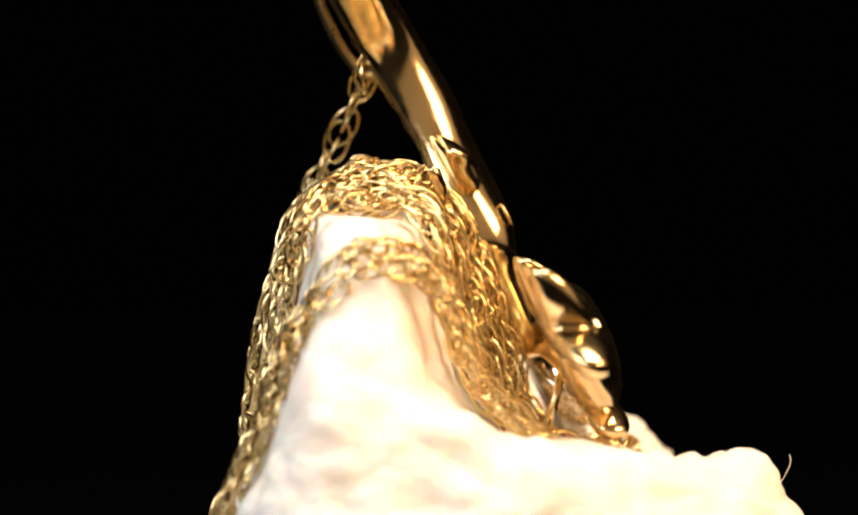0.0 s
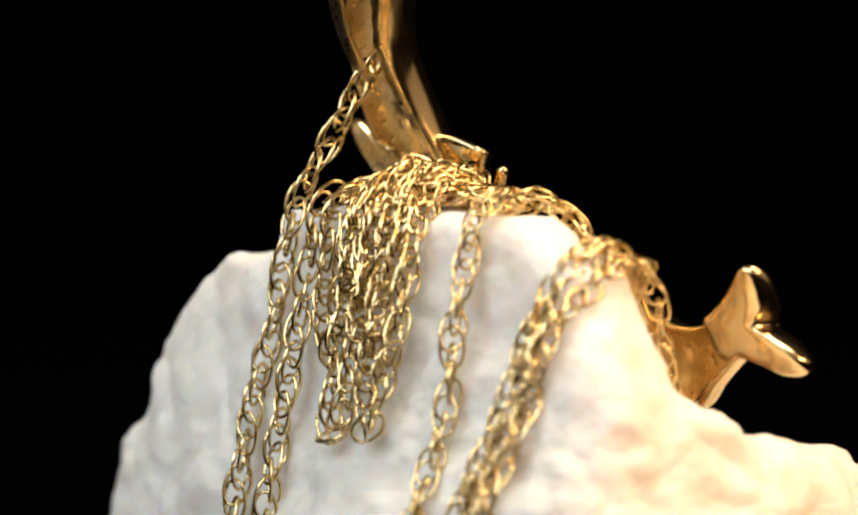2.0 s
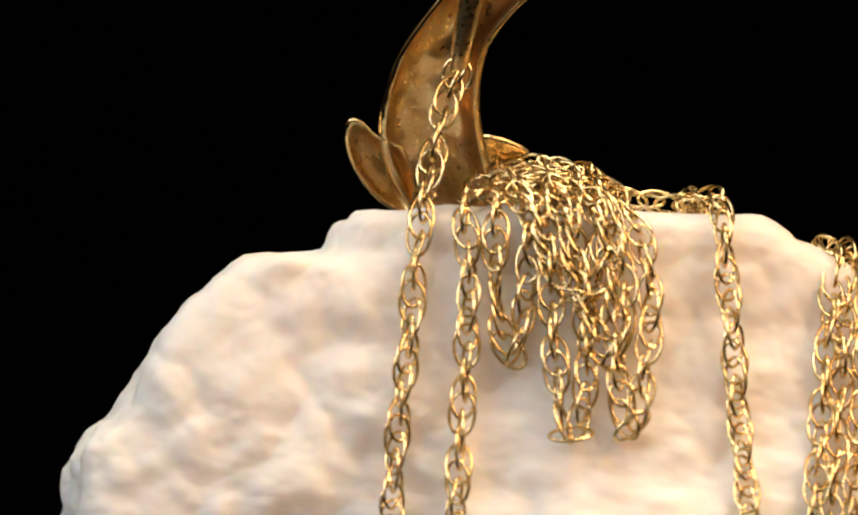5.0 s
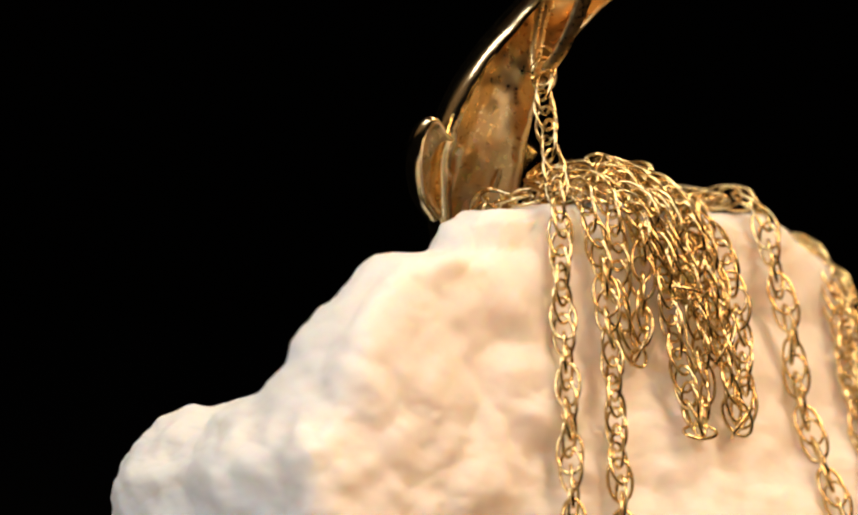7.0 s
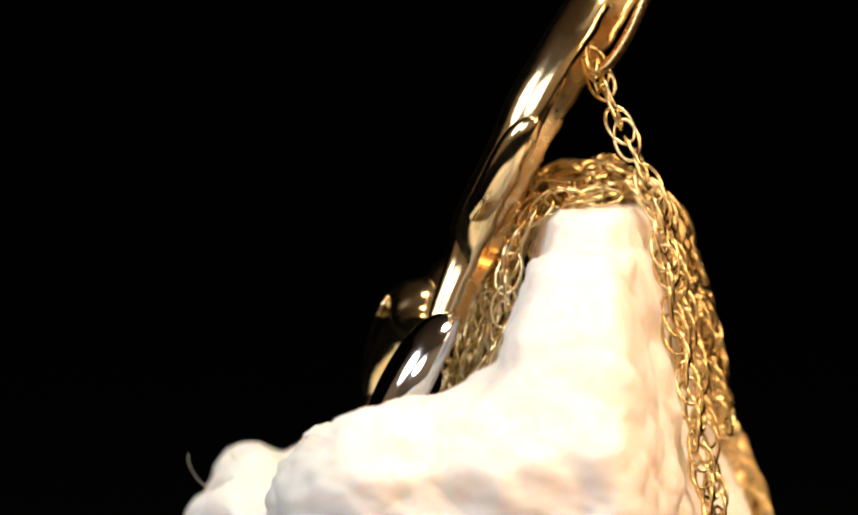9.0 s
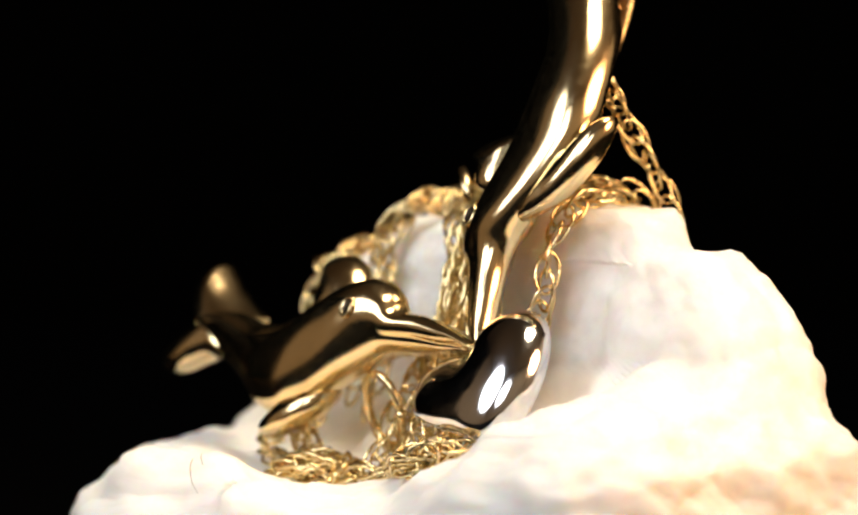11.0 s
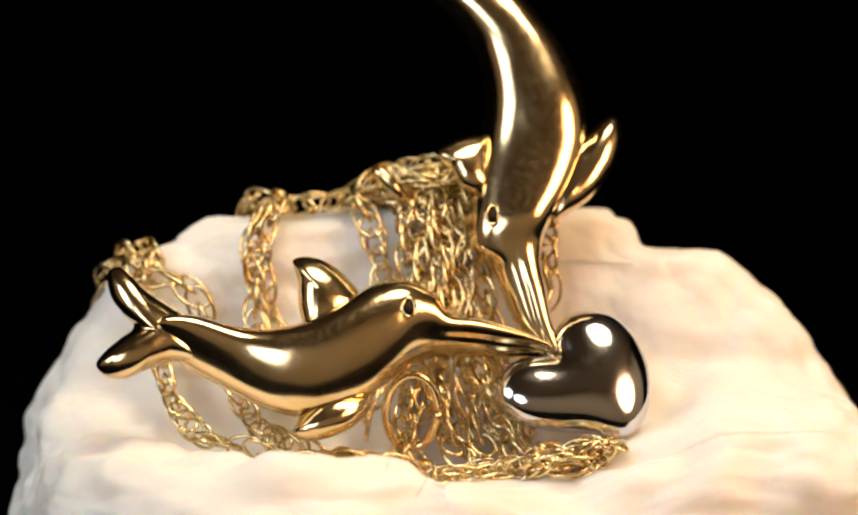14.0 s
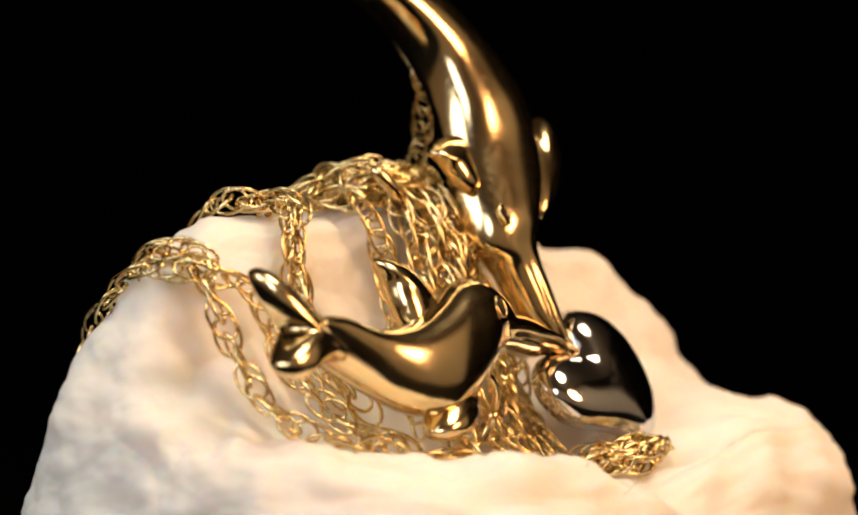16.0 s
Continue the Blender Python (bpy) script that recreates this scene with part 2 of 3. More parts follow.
def shell_body(name, stations, parent, label="", tilt=0.0):
    """A cast body, low and rounded in front and hollow behind. stations: both edges of the outline (grid), how far it bulges,
    how deep its rim goes, how deep the mouth is cut and how far the whole stands off; tilt: how much more the second edge does."""
    rows = []
    dense = 7
    for i in range(len(stations) - 1):
        p = [stations[max(i - 1, 0)], stations[i], stations[i + 1], stations[min(i + 2, len(stations) - 1)]]
        for k in range(dense + (i == len(stations) - 2)):
            t = k / dense
            rows.append([0.5 * (2 * b + (c - a) * t + (2 * a - 5 * b + 4 * c - d) * t * t + (3 * b - a - 3 * c + d) * t ** 3)
                         for a, b, c, d in zip(*p)])
    rings = []
    m, thick = 30, 0.22
    for x0, y0, x1, y1, bulge, rim, cut, base in rows:
        (u0, v0), (u1, v1) = shot(x0, y0), shot(x1, y1)
        ring = []
        for k in range(m + 1):
            a = math.pi * k / m
            f = (1 - math.cos(a)) / 2
            w = base + tilt * (f - 0.5) + bulge * max(0.0, math.sin(a)) ** 0.68 - rim * (1.3 if k < m / 2 else 0.7) * (1 - math.sin(a)) ** 2 - cut * math.exp(-((f - 0.52) / 0.07) ** 2)
            ring.append(plane(u0 + (u1 - u0) * f, v0 + (v1 - v0) * f, w))
        for k in range(m, -1, -1):
            a = math.pi * k / m
            f = 0.07 + 0.86 * (1 - math.cos(a)) / 2
            w = base + tilt * (f - 0.5) + bulge * 0.72 * math.sin(a) - thick - rim * (1.3 if k < m / 2 else 0.7) * (1 - math.sin(a)) ** 2
            q = plane(u0 + (u1 - u0) * f, v0 + (v1 - v0) * f, w)
            ring.append(q + Vector((0.16 * MM * noise.noise(q * 1500), 0, 0)) * min(1.0, bulge))
        rings.append(ring)
    bm = loft(bmesh.new(), rings)
    inner = 2 * m + 2
    for i, face in enumerate(bm.faces):
        if i < inner * (len(rings) - 1) and i % inner > m:
            face.material_index = 1
    ob = part(name, bm, GOLD, parent, label)
    ob.data.materials.append(CAST_GOLD)
    return ob


def fin(name, outline, parent, thick=0.45, out=0.3, lift=0.0, hollow=False, middle=None):
    """A rounded fin from its outline (grid); out: how far its middle stands off, lift: how far its tip does; hollow: scooped out behind."""
    pts = [Vector((*shot(x, y), 0)) for x, y in outline]
    mid = Vector((*shot(*middle), 0)) if middle else sum(pts, Vector()) / len(pts)
    loop = curve(pts + [pts[0]], 0.1)[:-1]
    far = max((p - loop[0]).length for p in loop)

    def rise(q):
        return out + lift * (q - loop[0]).length / far
    front = [[plane(*q.xy, rise(q) + thick * h) for q in (mid.lerp(p, f) for p in loop)]
             for f, h in ((1.0, 0.0), (0.985, 0.18), (0.95, 0.34), (0.88, 0.52), (0.78, 0.67), (0.64, 0.81), (0.45, 0.92), (0.25, 0.98), (0.08, 1.0))]
    behind = ((0.98, -0.25), (0.92, -0.34), (0.84, -0.25), (0.74, 0.1), (0.55, 0.4), (0.2, 0.52)) if hollow else ((0.98, -0.2), (0.9, -0.3), (0.6, -0.36), (0.2, -0.36))
    back = [[plane(*q.xy, rise(q) + thick * h) for q in (mid.lerp(p, f) for p in loop)] for f, h in behind]
    bm = loft(bmesh.new(), back[::-1] + front)
    if hollow:
        for face in list(bm.faces)[:len(loop) * (len(back) - 2)]:
            face.material_index = 1
    ob = part(name, bm, GOLD, parent)
    ob.data.materials.append(CAST_GOLD)
    return ob


def eye_of(x, y, parent, w):
    """An engraved eye: a dark pit inside a fine raised rim."""
    u, v = shot(x, y)
    bm = bmesh.new()
    places = [plane(u + 0.24 * math.cos(a), v + 0.34 * math.sin(a), w) for a in (2 * math.pi * k / 20 for k in range(20))]
    rings = []
    for k in range(20):
        c = (places[k] - plane(u, v, w)).normalized()
        o = (plane(u, v, w + 1) - plane(u, v, w)).normalized()
        rings.append([places[k] + (c * math.cos(b) + o * math.sin(b)) * 0.075 * MM for b in (2 * math.pi * j / 6 for j in range(6))])
    loft(bm, rings + [rings[0]], cap=False)
    rim = part("eye", bm, GOLD, parent)
    bm = bmesh.new()
    ring = [plane(u + 0.22 * math.cos(a), v + 0.31 * math.sin(a), w + 0.03) for a in (2 * math.pi * k / 16 for k in range(16))]
    low = [plane(u + 0.15 * math.cos(a), v + 0.2 * math.sin(a), w - 0.12) for a in (2 * math.pi * k / 16 for k in range(16))]
    loft(bm, [ring, low])
    part("pupil", bm, PUPIL, rim, "dark engraved eye pit")


HEART = ((996, 648), (1003, 605), (1030, 578), (1064, 570), (1100, 577), (1135, 605), (1158, 650), (1166, 700), (1157, 752), (1135, 788), (1112, 800),
         (1080, 799), (1040, 790), (980, 784), (930, 772), (898, 745), (886, 714), (900, 680), (930, 658), (965, 650))


def heart(parent):
    """A puffed heart with a soft groove, tilted so that its tip points down and outward."""
    loop = curve([Vector((*shot(1040 + (x - 1040) * 1.04, 690 + (y - 690) * 1.02), 0)) for x, y in HEART + HEART[:1]], 0.2)[:-1]
    edge = np.array([p.xy[:] for p in loop])
    mid = Vector((*shot(1045, 708), 0))

    def puff(q):
        d = np.maximum(np.hypot(edge[:, 0] - q.x, edge[:, 1] - q.y), 0.02)
        return float(np.mean(d ** -2.0)) ** (-1 / 2.0)
    most = max(puff(mid.lerp(p, f)) for p in loop for f in (0.0, 0.3, 0.5))
    rings = []
    for f, h in ((0.3, -0.75), (0.8, -0.7), (0.95, -0.5)):
        rings.append([plane(*mid.lerp(p, f).xy, h) for p in loop])
    for f in (1.0, 0.985, 0.96, 0.92, 0.87, 0.8, 0.72, 0.63, 0.53, 0.43, 0.33, 0.23, 0.13, 0.04):
        ring = []
        for p in loop:
            q = mid.lerp(p, f)
            g = min(1.0, puff(q) / most) if f < 1 else 0.0
            ring.append(plane(q.x, q.y, -0.3 + 1.65 * g ** 0.62))
        rings.append(ring)
    return part("heart", loft(bmesh.new(), rings), WHITE_GOLD, parent, "puffed white gold heart")


def pendant():
    root = tagged(new("dolphin_pendant"), "gold pendant of two dolphins whose beaks touch a white gold heart", "pendant")
    low = shell_body("dolphin_body", (
        (258, 592, 256, 612, 0.2, 0.05, 0, 0.85), (278, 574, 270, 636, 0.5, 0.15, 0, 0.75), (335, 572, 306, 660, 0.72, 0.3, 0, 0.6), (430, 596, 385, 704, 0.8, 0.45, 0, 0.6),
        (520, 588, 468, 746, 1.05, 0.4, 0, 0.8), (600, 552, 543, 758, 1.2, 0.4, 0, 0.95), (665, 516, 620, 736, 1.25, 0.4, 0, 1.0), (725, 511, 682, 698, 1.2, 0.4, 0, 1.0),
        (775, 535, 735, 666, 0.9, 0.4, 0.03, 0.85), (800, 568, 775, 652, 0.75, 0.4, 0.04, 0.68), (850, 577, 840, 653, 0.62, 0.3, 0.07, 0.45), (900, 592, 900, 656, 0.52, 0.3, 0.07, 0.25),
        (950, 610, 952, 653, 0.44, 0.2, 0.1, 0.05), (990, 628, 990, 660, 0.36, 0.2, 0.04, -0.1)), root, "polished gold dolphin lying level", -1.3)
    fin("tail_fluke", ((350, 584), (300, 558), (255, 528), (222, 500), (200, 484), (180, 496), (184, 535), (204, 568), (224, 592), (200, 612), (172, 634), (152, 660),
                       (170, 682), (205, 686), (247, 670), (292, 656), (350, 655)), low, 1.3, -0.1, 0.4, middle=(272, 600))
    fin("dorsal_fin", ((655, 555), (632, 520), (596, 484), (555, 468), (520, 474), (528, 510), (528, 560), (545, 610), (610, 610)), low, 1.0, 0.2, 0.2)
    fin("flipper", ((660, 712), (605, 706), (558, 722), (522, 755), (506, 788), (540, 800), (600, 785), (645, 750)), low, 1.1, 0.35, 0.0)
    eye_of(720, 559, low, 2.4)
    tall = shell_body("dolphin_body", (
        (745, -220, 850, -240, 0.5, 0.6, 0, 0.1), (730, -120, 885, -130, 0.8, 0.9, 0, 0.15), (784, -30, 945, -40, 1.0, 0.85, 0, -0.05), (844, 30, 990, 15, 1.15, 0.8, 0, 0.0),
        (886, 95, 1038, 85, 1.25, 0.72, 0, 0.1), (896, 180, 1068, 165, 1.35, 0.58, 0, 0.2), (884, 260, 1076, 245, 1.3, 0.48, 0, 0.15), (862, 340, 1050, 325, 1.35, 0.45, 0, 0.1),
        (850, 405, 1010, 390, 1.35, 0.4, 0, 0.05), (852, 455, 985, 440, 1.05, 0.4, 0.03, 0), (886, 485, 978, 480, 0.88, 0.3, 0.05, 0), (908, 540, 986, 535, 0.74, 0.3, 0.08, -0.03),
        (928, 590, 994, 588, 0.6, 0.3, 0.08, -0.08), (956, 632, 1004, 628, 0.46, 0.2, 0.08, -0.12), (978, 656, 1012, 650, 0.36, 0.2, 0.03, -0.15)), root, "polished gold dolphin diving upright", 0.5)
    fin("dorsal_fin", ((895, 246), (865, 248), (835, 256), (795, 278), (815, 302), (840, 345), (872, 355), (895, 335)), tall, 0.75, 0.0, 0.2)
    fin("flipper", ((1030, 268), (1080, 244), (1108, 220), (1132, 216), (1140, 250), (1122, 305), (1078, 362), (1025, 396), (1000, 400), (1005, 320)), tall, 1.0, 0.0, 0.5, True)
    fin("tail_fluke", ((850, -200), (790, -200), (735, -260), (725, -325), (760, -290), (810, -262), (850, -250)), tall, 0.5, 0.0, 0.1)
    fin("tail_fluke", ((790, -200), (850, -200), (900, -235), (965, -290), (930, -292), (870, -270), (800, -250)), tall, 0.5, 0.0, 0.1)
    eye_of(889, 393, tall, 1.2)
    heart(root)
    # bail: a long oval loop of flattened band behind the tail
    rings = []
    for k in range(65):
        a = 2 * math.pi * k / 64
        c = Vector((-5.2 + 0.95 * math.cos(a) - 1.05 * math.sin(a), 0.82 - 0.46 * math.sin(a), 9.9 + 3.2 * math.sin(a)))
        o = Vector((math.cos(a) - 0.25 * math.sin(a), 0, 0.3 * math.sin(a) + 0.08 * math.cos(a))).normalized()
        wide = 0.4 + 0.1 * math.sin(a)
        rings.append([at(*(c + o * 0.2 * math.cos(b) + Vector((0, 1, 0)) * wide * math.sin(b))) for b in (2 * math.pi * j / 14 for j in range(14))])
    bm = loft(bmesh.new(), rings, cap=False)
    bmesh.ops.remove_doubles(bm, verts=bm.verts, dist=1e-7)
    part("bail", bm, CAST_GOLD, root, "smooth gold hanging loop")
    return root


# ---- the chain ----
def link_mesh():
    bm = bmesh.new()
    rings = []
    for k in range(18):
        a = 2 * math.pi * k / 18
        c = Vector((0.80 * math.cos(a), 0.46 * math.sin(a), 0)) * MM
        o = Vector((math.cos(a) / 0.80, math.sin(a) / 0.46, 0)).normalized()
        rings.append([c + (o * math.cos(b) + Vector((0, 0, 1)) * math.sin(b)) * 0.073 * MM for b in (2 * math.pi * j / 5 for j in range(5))])
    loft(bm, rings + [rings[0]], cap=False)
    bmesh.ops.remove_doubles(bm, verts=bm.verts, dist=1e-7)
    mesh = bpy.data.meshes.new("link")
    bmesh.ops.recalc_face_normals(bm, faces=bm.faces)
    bm.to_mesh(mesh)
    bm.free()
    mesh.materials.append(CHAIN_GOLD)
    mesh.polygons.foreach_set("use_smooth", [True] * len(mesh.polygons))
    return mesh


def link_poses(points, rng, step=1.24):
    """The poses of a strand's links, which go in twisted pairs, each pair crosswise to the last."""
    places = curve([at(*p) for p in points], step * 0.25 * MM)
    roll, out = rng.uniform(0, 180), []
    for i in range(1, len(places) - 1, 4):
        roll += 90 + rng.uniform(-14, 20)
        for j, side in ((i - 1, -1), (min(i + 1, len(places) - 1), 1)):
            ahead = (places[min(j + 2, len(places) - 1)] - places[max(j - 2, 0)]).normalized()
            turn = ahead.to_track_quat("X", "Z").to_matrix().to_4x4()
            out.append(Matrix.Translation(places[j]) @ turn @ pose(0, 0, 0, roll + side * rng.uniform(6, 18), rng.uniform(-5, 5) + side * 5, rng.uniform(-6, 6)))
    return out


HANGING = (
    # from the bail down the back of the stone
    ((-4.2, 1.2, 6.95), (-4.45, 1.45, 6.3), (-4.8, 1.78, 5.6), (-5.2, 2.05, 4.6), (-6.3, 2.65, 2.3), (-6.8, 3.05, -0.1), (-7.15, 3.3, -2.7), (-7.5, 3.55, -4.4), (-8.0, 3.9, -6.9), (-8.6, 4.2, -10.5)),
    ((-5.2, 0.6, 2.7), (-6.3, 1.2, 2.0), (-7.1, 1.15, -0.6), (-7.75, 1.35, -4.1), (-8.0, 1.5, -5.6), (-8.8, 1.9, -10.5)),
    # loops that hang behind
    ((-5.2, -0.2, 2.6), (-6.6, 0.1, 1.6), (-7.0, 0.15, -1.5), (-7.1, -0.4, -3.5), (-7.1, -0.9, -1.5), (-6.6, -1.2, 1.4), (-5.0, -1.6, 2.6)),
    ((-5.0, -1.2, 2.8), (-6.8, -1.7, 1.4), (-7.6, -1.8, -2.0), (-8.3, -2.0, -5.0), (-8.5, -2.3, -6.4), (-8.3, -2.9, -5.0), (-7.7, -3.0, -2.0), (-6.7, -2.7, 1.4), (-5.0, -2.4, 2.8)),
    ((-5.0, -2.9, 2.8), (-6.7, -3.5, 1.6), (-7.7, -4.0, -1.8), (-8.4, -4.2, -4.8), (-8.6, -4.5, -6.2), (-8.3, -5.0, -4.6), (-7.6, -5.4, -1.8), (-6.6, -5.0, 1.0), (-4.8, -4.0, 2.6)),
    ((-4.6, -1.8, 3.1), (-6.4, -2.2, 1.9), (-7.3, -2.6, -0.4), (-8.0, -3.3, -2.6), (-8.1, -3.9, -3.6), (-7.9, -4.4, -2.4), (-7.2, -4.4, -0.2), (-6.2, -3.8, 2.0), (-4.4, -3.2, 3.0)),
    ((-4.4, -0.6, 2.9), (-6.2, -0.8, 2.1), (-7.0, -1.5, 0.6), (-7.4, -2.2, -0.8), (-7.6, -3.0, -1.4), (-7.2, -3.7, -0.4), (-6.4, -3.9, 1.6), (-4.4, -2.4, 3.2)),
    # along the crest and down behind
    ((-4.0, -3.0, 2.4), (-4.0, -5.0, 2.1), (-4.2, -7.0, 1.9), (-4.8, -7.9, 2.15), (-6.2, -8.1, 1.6), (-6.9, -8.2, -0.6), (-7.5, -8.35, -2.6), (-8.0, -8.5, -5.6), (-8.8, -8.8, -10.5)),
    # strands over the far end
    ((-2.5, -12.2, -0.1), (-4.2, -12.9, 0.1), (-6.0, -12.5, -2.3), (-7.4, -12.2, -5.4), (-8.7, -11.8, -8.5), (-9.6, -11.6, -11)),
    ((-2.2, -12.7, -0.4), (-4.2, -13.5, -0.5), (-6.0, -13.3, -2.7), (-7.3, -13.0, -5.6), (-8.6, -12.6, -8.6), (-9.4, -12.4, -11)),
    ((-2.8, -11.8, 0.2), (-4.6, -12.3, 0.3), (-6.4, -12.0, -2.2), (-7.6, -11.6, -5.2), (-8.9, -11.2, -8.5), (-9.7, -11, -11)),
    # down the front beside the tail
    ((-2.5, -12.2, -0.1), (-1.5, -12.2, -1.6), (-0.8, -11.9, -3.4), (0.2, -11.6, -5.2), (1.8, -10.6, -6.4), (3.4, -9.0, -6.9)),
    ((-2.2, -12.7, -0.4), (-1.2, -10.9, -1.2), (-0.6, -9.6, -3.6), (0.6, -9.2, -5.2), (2.2, -8.2, -6.4), (3.6, -6.6, -7.0)),
    # from the crest down the front
    ((-4.2, -7.0, 1.9), (-2.6, -7.7, 1.9), (-1.7, -8.3, 0.6), (-1.5, -8.3, -1.2), (-0.8, -8.0, -3.2), (0.4, -7.4, -5.4)),
    ((-4.4, -7.4, 2.1), (-2.4, -7.2, 2.0), (-1.6, -7.9, 0.4), (-1.4, -7.6, -1.6), (-0.6, -7.0, -3.6), (0.6, -6.4, -5.6)),
    ((-3.8, -4.6, 2.3), (-2.0, -4.3, 1.9), (-1.5, -4.0, 0.4), (-1.3, -3.4, -1.4), (-0.4, -3.6, -3.6), (1.0, -4.2, -6.0)),
    ((-2.8, -2.0, 3.0), (-1.2, -2.0, 1.8), (-0.3, -1.8, -0.6), (0.6, -1.9, -3.0), (1.4, -1.6, -5.4), (2.6, -1.4, -7.4)),
    ((-2.6, -1.4, 3.0), (-0.9, -1.4, 1.6), (0.0, -1.2, -0.8), (0.8, -1.2, -3.2), (1.5, -0.8, -5.6), (2.8, 0.0, -7.5)),
    ((-2.8, -2.4, 2.8), (-1.3, -2.7, 1.2), (-0.6, -2.6, -1.0), (0.2, -2.6, -3.4), (1.2, -3.0, -5.8), (2.8, -3.2, -7.6)),
    ((-2.6, -0.9, 3.0), (-0.9, -0.7, 1.2), (-0.1, -0.6, -1.2), (0.5, -0.4, -3.4), (1.4, 0.2, -5.6), (2.9, 1.2, -7.2)),
    ((-4.4, 2.4, 2.2), (-2.4, 2.5, 1.9), (-1.3, 2.4, 0.4), (-0.9, 2.2, -1.4), (-0.5, 2.0, -3.4), (0.6, 1.7, -5.6), (1.8, 1.4, -7.2)),
    ((-2.2, -1.7, 2.9), (-0.6, -1.6, 0.6), (0.3, -1.5, -1.8), (0.9, -2.1, -4.2), (1.8, -2.6, -6.4), (2.8, -2.8, -7.6)),
    ((-2.4, -2.2, 2.7), (-0.9, -2.3, 0.4), (0.0, -2.2, -2.0), (0.7, -1.5, -4.4), (1.7, -1.1, -6.4), (2.6, -0.6, -7.6)),
    ((-2.3, -1.1, 2.8), (-0.7, -1.0, 0.2), (0.2, -0.8, -2.2), (0.9, -0.2, -4.6), (2.0, 0.6, -6.6), (3.0, 0.8, -7.4)),
    ((-2.4, -0.4, 2.8), (-0.8, -0.3, 1.0), (-0.2, 0.1, -1.4), (0.3, 0.3, -3.6), (1.2, 0.8, -5.8), (2.4, 1.6, -7.2)),
)
POOLED = (
    ((3.4, -9.0, -6.9), (4.2, -7.2, -7.4), (4.6, -5.6, -7.8), (4.4, -3.6, -8.0), (4.6, -1.8, -8.1), (4.4, 0.2, -7.9), (4.6, 2.2, -7.5), (4.7, 3.7, -7.0), (4.2, 4.5, -6.9)),
    ((3.6, -6.6, -7.2), (3.8, -5.0, -7.5), (3.6, -3.4, -7.8), (3.2, -1.6, -7.9), (3.4, 0.0, -7.8), (3.6, 1.6, -7.5), (4.4, 3.2, -7.1), (4.6, 4.2, -6.9)),
    ((2.4, -7.4, -6.6), (3.0, -6.0, -6.9), (4.2, -5.0, -7.2), (3.2, -4.0, -7.3), (4.4, -3.2, -7.5), (5.0, -4.4, -7.8), (4.0, -6.2, -7.2)),
    ((3.6, 1.6, -7.2), (4.4, 2.6, -7.0), (5.2, 3.6, -6.9), (4.5, 4.3, -6.7), (4.0, 3.6, -6.8)),
)


def heap_strands(rng):
    """The tangle on the crest."""
    strands = []
    for _ in range(9):
        pts, a = [], rng.uniform(0, 6.28)
        for k in range(8):
            a += rng.uniform(0.8, 1.6)
            r = rng.uniform(0.4, 1.0)
            y = -1.9 + 2.3 * r * math.sin(a)
            x = -3.6 + 1.9 * r * math.cos(a)
            z = 2.3 + rng.uniform(0.0, 1.3) * (1 - 0.6 * r)
            pts.append((x, y, z))
        strands.append(pts)
    return strands


def pool_strands(rng):
    """The loose coils that lie in the hollow under the pendant."""
    strands = []
    for cy, wide, count in ((-4.4, 1.9, 4), (2.6, 1.5, 3)):
        for _ in range(count):
            pts, a = [], rng.uniform(0, 6.28)
            for k in range(6):
                a += rng.uniform(0.7, 1.5)
                x, y = 4.6 + 0.9 * math.cos(a) * rng.uniform(0.5, 1.0), cy + wide * math.sin(a) * rng.uniform(0.5, 1.0)
                pts.append((x, y, top_of_stone(x, y) + rng.uniform(0.2, 0.75)))
            strands.append(pts)
    return strands


def clasp(parent):
    """The round spring clasp at the chain's end."""
    bm = bmesh.new()
    places = [at(2.4 + 0.4 * math.sin(a), -2.9 + 0.95 * math.cos(a), -5.6 + 1.35 * math.sin(a)) for a in (2 * math.pi * k / 32 for k in range(33))]
    tube(bm, places, [0.17 * MM] * 33, 10)
    ring = part("clasp", bm, GOLD, parent, "round gold spring clasp")
    bm = bmesh.new()
    tube(bm, [at(-1.5, -2.7, 2.0), at(-1.6, -3.2, 2.6), at(-1.8, -3.65, 3.1), at(-1.9, -3.85, 3.25)], [0.2 * MM, 0.26 * MM, 0.26 * MM, 0.12 * MM])
    part("end_tag", bm, GOLD, parent, "small gold end tag")
    return ring


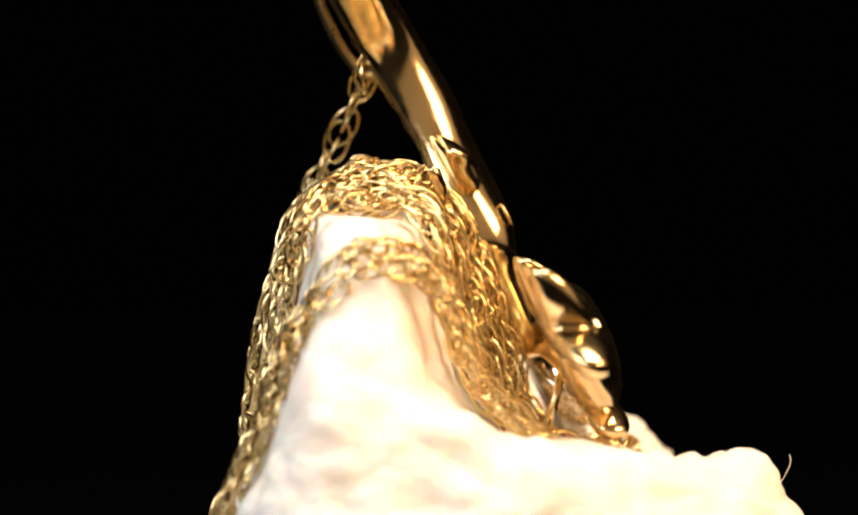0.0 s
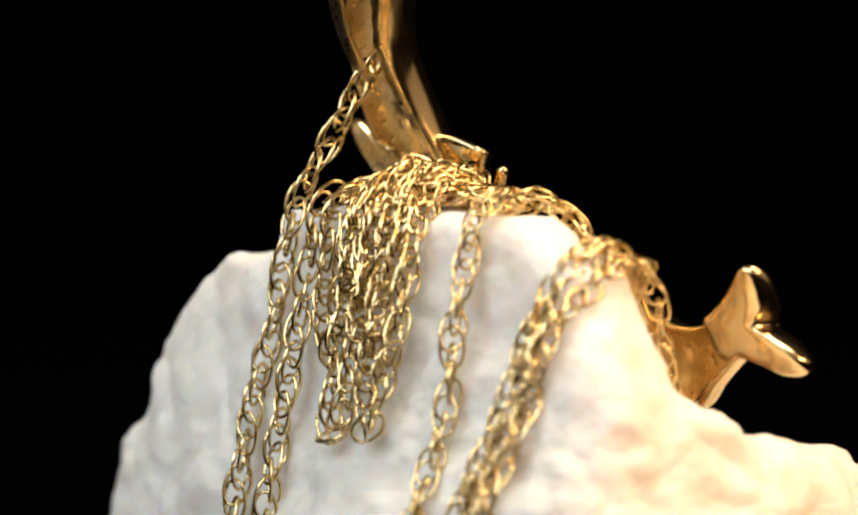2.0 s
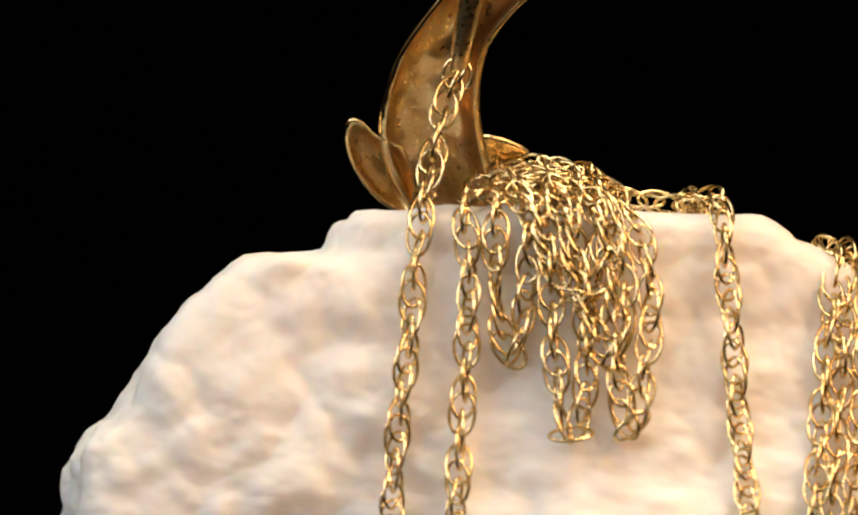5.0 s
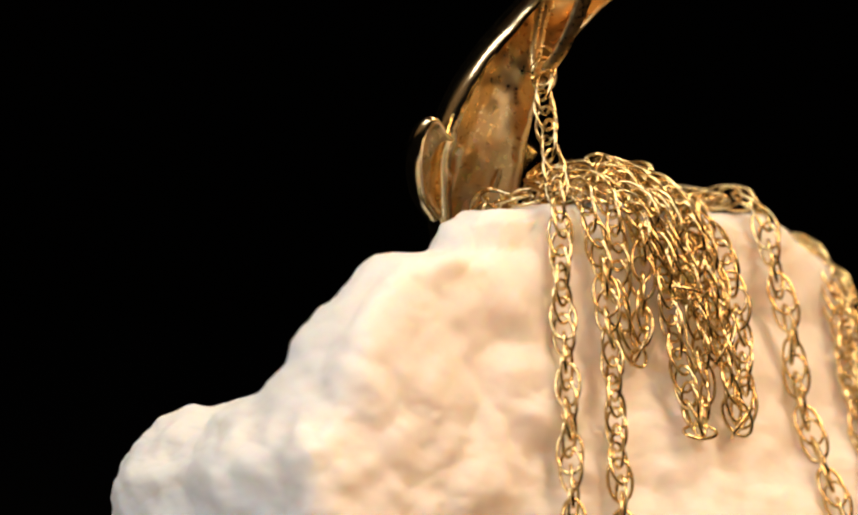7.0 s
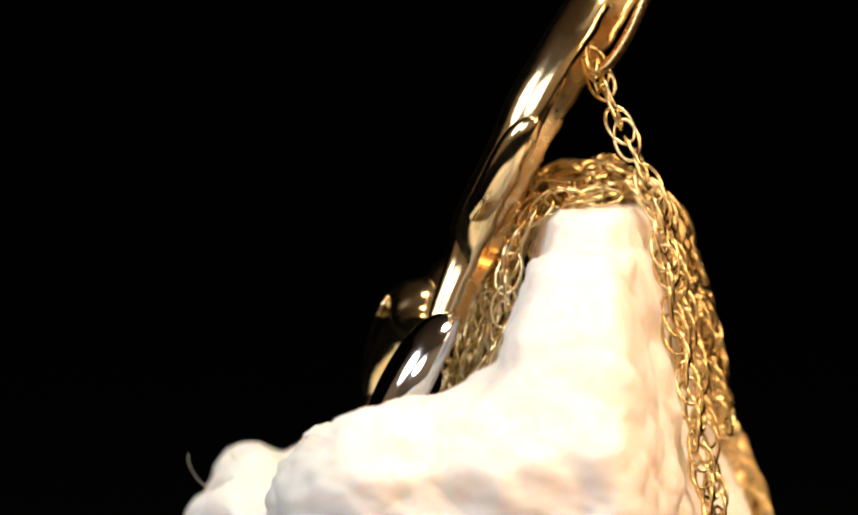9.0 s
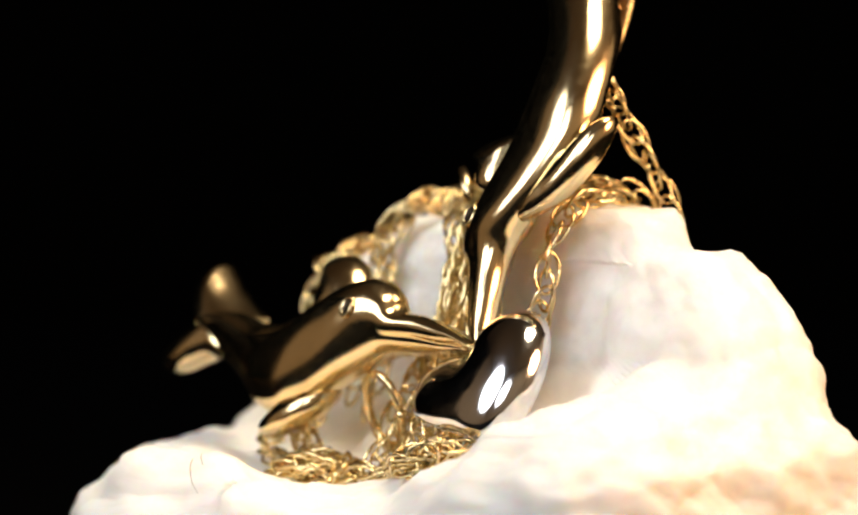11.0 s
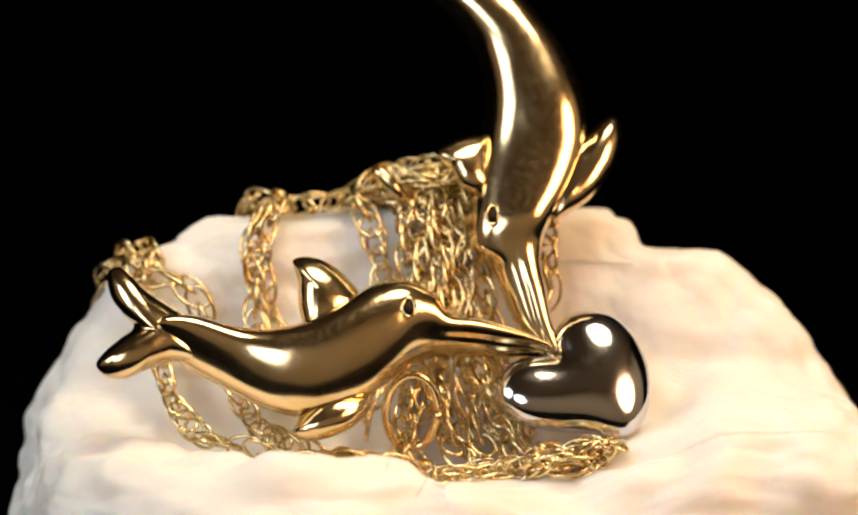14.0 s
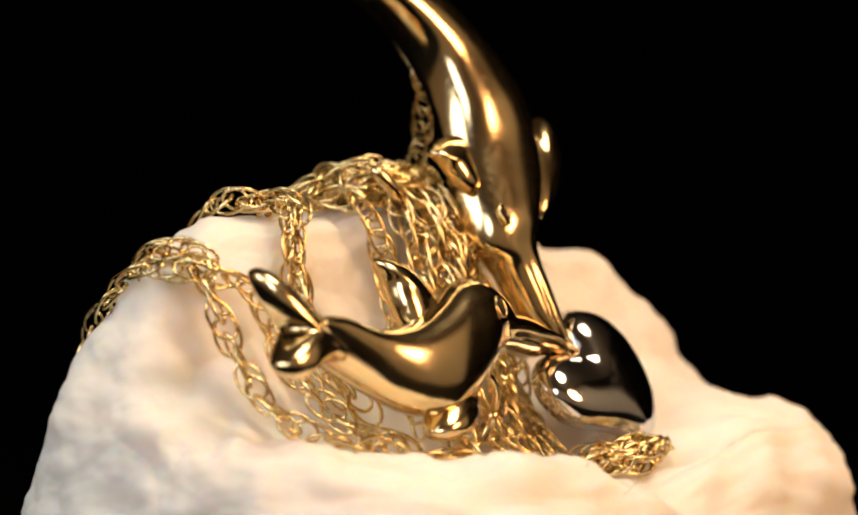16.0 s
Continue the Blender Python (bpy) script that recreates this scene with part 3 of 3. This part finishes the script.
def chain():
    root = tagged(new("necklace_chain"), "thin twisted gold rope chain heaped and draped over the stone", "chain")
    rng = random.Random(5)
    mesh = link_mesh()
    poses = []
    for strand in HANGING:
        shifted = [(x + rng.uniform(-0.12, 0.12), y + rng.uniform(-0.28, 0.28), z) if x > -2 else (x, y, z) for x, y, z in strand]
        poses += link_poses([clear_of_stone(p) for p in shifted], rng)
    singles, rest = poses[:300], poses[300:]
    for m in singles:
        ob = new("link", mesh)
        ob.parent, ob.matrix_basis = root, m
    for strand in POOLED:
        rest += link_poses([(x, y, 0.5 * z + 0.5 * (top_of_stone(x, y) + 0.45)) if x > 2 else (x, y, z) for x, y, z in strand], rng)
    for strand in heap_strands(rng) + pool_strands(rng):
        rest += link_poses(strand, rng)
    co = np.array([v.co[:] for v in mesh.vertices])
    quads = np.array([p.vertices[:] for p in mesh.polygons])
    verts, faces = [], []
    for i, m in enumerate(rest):
        a = np.array(m)
        verts.append(co @ a[:3, :3].T + a[:3, 3])
        faces.append(quads + i * len(co))
    joined = bpy.data.meshes.new("tangle")
    joined.from_pydata(np.concatenate(verts).tolist(), [], np.concatenate(faces).tolist())
    joined.materials.append(CHAIN_GOLD)
    joined.polygons.foreach_set("use_smooth", [True] * len(joined.polygons))
    bm = bmesh.new()
    places = [at(-4.32 + 0.1 * math.cos(a), 1.3 + 0.5 * math.cos(a), 6.62 + 0.62 * math.sin(a)) for a in (2 * math.pi * k / 28 for k in range(29))]
    tube(bm, places, [0.085 * MM] * 29, 8)
    part("jump_ring", bm, CHAIN_GOLD, root, "small round gold jump ring on the bail")
    ob = new("tangle", joined)
    ob.parent = root
    tagged(ob, "tangled heap of fine gold links", kind="stuff")
    clasp(root)
    return root


white_stone = stone()
TOPS = {}
for v in white_stone.data.vertices:
    cell = (round(v.co.x / MM / 0.6), round(v.co.y / MM / 0.6))
    TOPS[cell] = max(TOPS.get(cell, -99.0), v.co.z / MM - LIFT)


def top_of_stone(x, y):
    """The stone's height at a place, in millimetres."""
    i, j = round(x / 0.6), round(y / 0.6)
    near = [TOPS[c] for c in ((i, j), (i + 1, j), (i - 1, j), (i, j + 1), (i, j - 1)) if c in TOPS]
    return sum(near) / len(near) if near else -8.0


BACKS, FRONTS = {}, {}
for v in white_stone.data.vertices:
    x, cell = v.co.x / MM, (round(v.co.y / MM / 0.6), round((v.co.z / MM - LIFT) / 0.6))
    BACKS[cell], FRONTS[cell] = min(BACKS.get(cell, 99.0), x), max(FRONTS.get(cell, -99.0), x)


def clear_of_stone(p):
    """Moves a place of a strand out to where the chain lies on the stone's face."""
    x, y, z = p
    cell = (round(y / 0.6), round(z / 0.6))
    if x < -5.8 and z < 1.3 and cell in BACKS:
        return (min(x, BACKS[cell] - 0.36), y, z)
    if -2.6 < x < 1.5 and -4.8 < z < 1.3 and cell in FRONTS and FRONTS[cell] < 2.5:
        return (max(x, FRONTS[cell] + 0.34), y, z)
    return p


def fibre(x, y, bends):
    bm = bmesh.new()
    z = top_of_stone(x, y) - 0.15
    places = curve([at(x + a, y + b, z + c) for a, b, c in ((0, 0, 0), *bends)], 0.12 * MM)
    tube(bm, places, [0.018 * MM] * len(places), 5)
    return tagged(part("fibre", bm, FIBRE), "fine pale curled fibre caught on the stone", "fibre", "fibres on the stone")


FIBRES = [fibre(7.0, -6.0, ((0.05, 0.2, 0.3), (-0.1, 0.3, 0.5))), fibre(9.4, -4.5, ((0.2, 0.1, 0.4), (0.3, 0.3, 0.6))),
          fibre(10.4, -3.5, ((0.4, 0.2, 0.4), (0.7, 0.5, 1.0), (0.65, 0.7, 1.4)))]
dolphin_pendant = pendant()
necklace_chain = chain()


def motions():
    rows = [(t, pose(0, 0, 0, 0, 0, a)) for t, a in TURN]
    for thing in (white_stone, dolphin_pendant, necklace_chain, *FIBRES):
        walk(thing, rows)


motions()
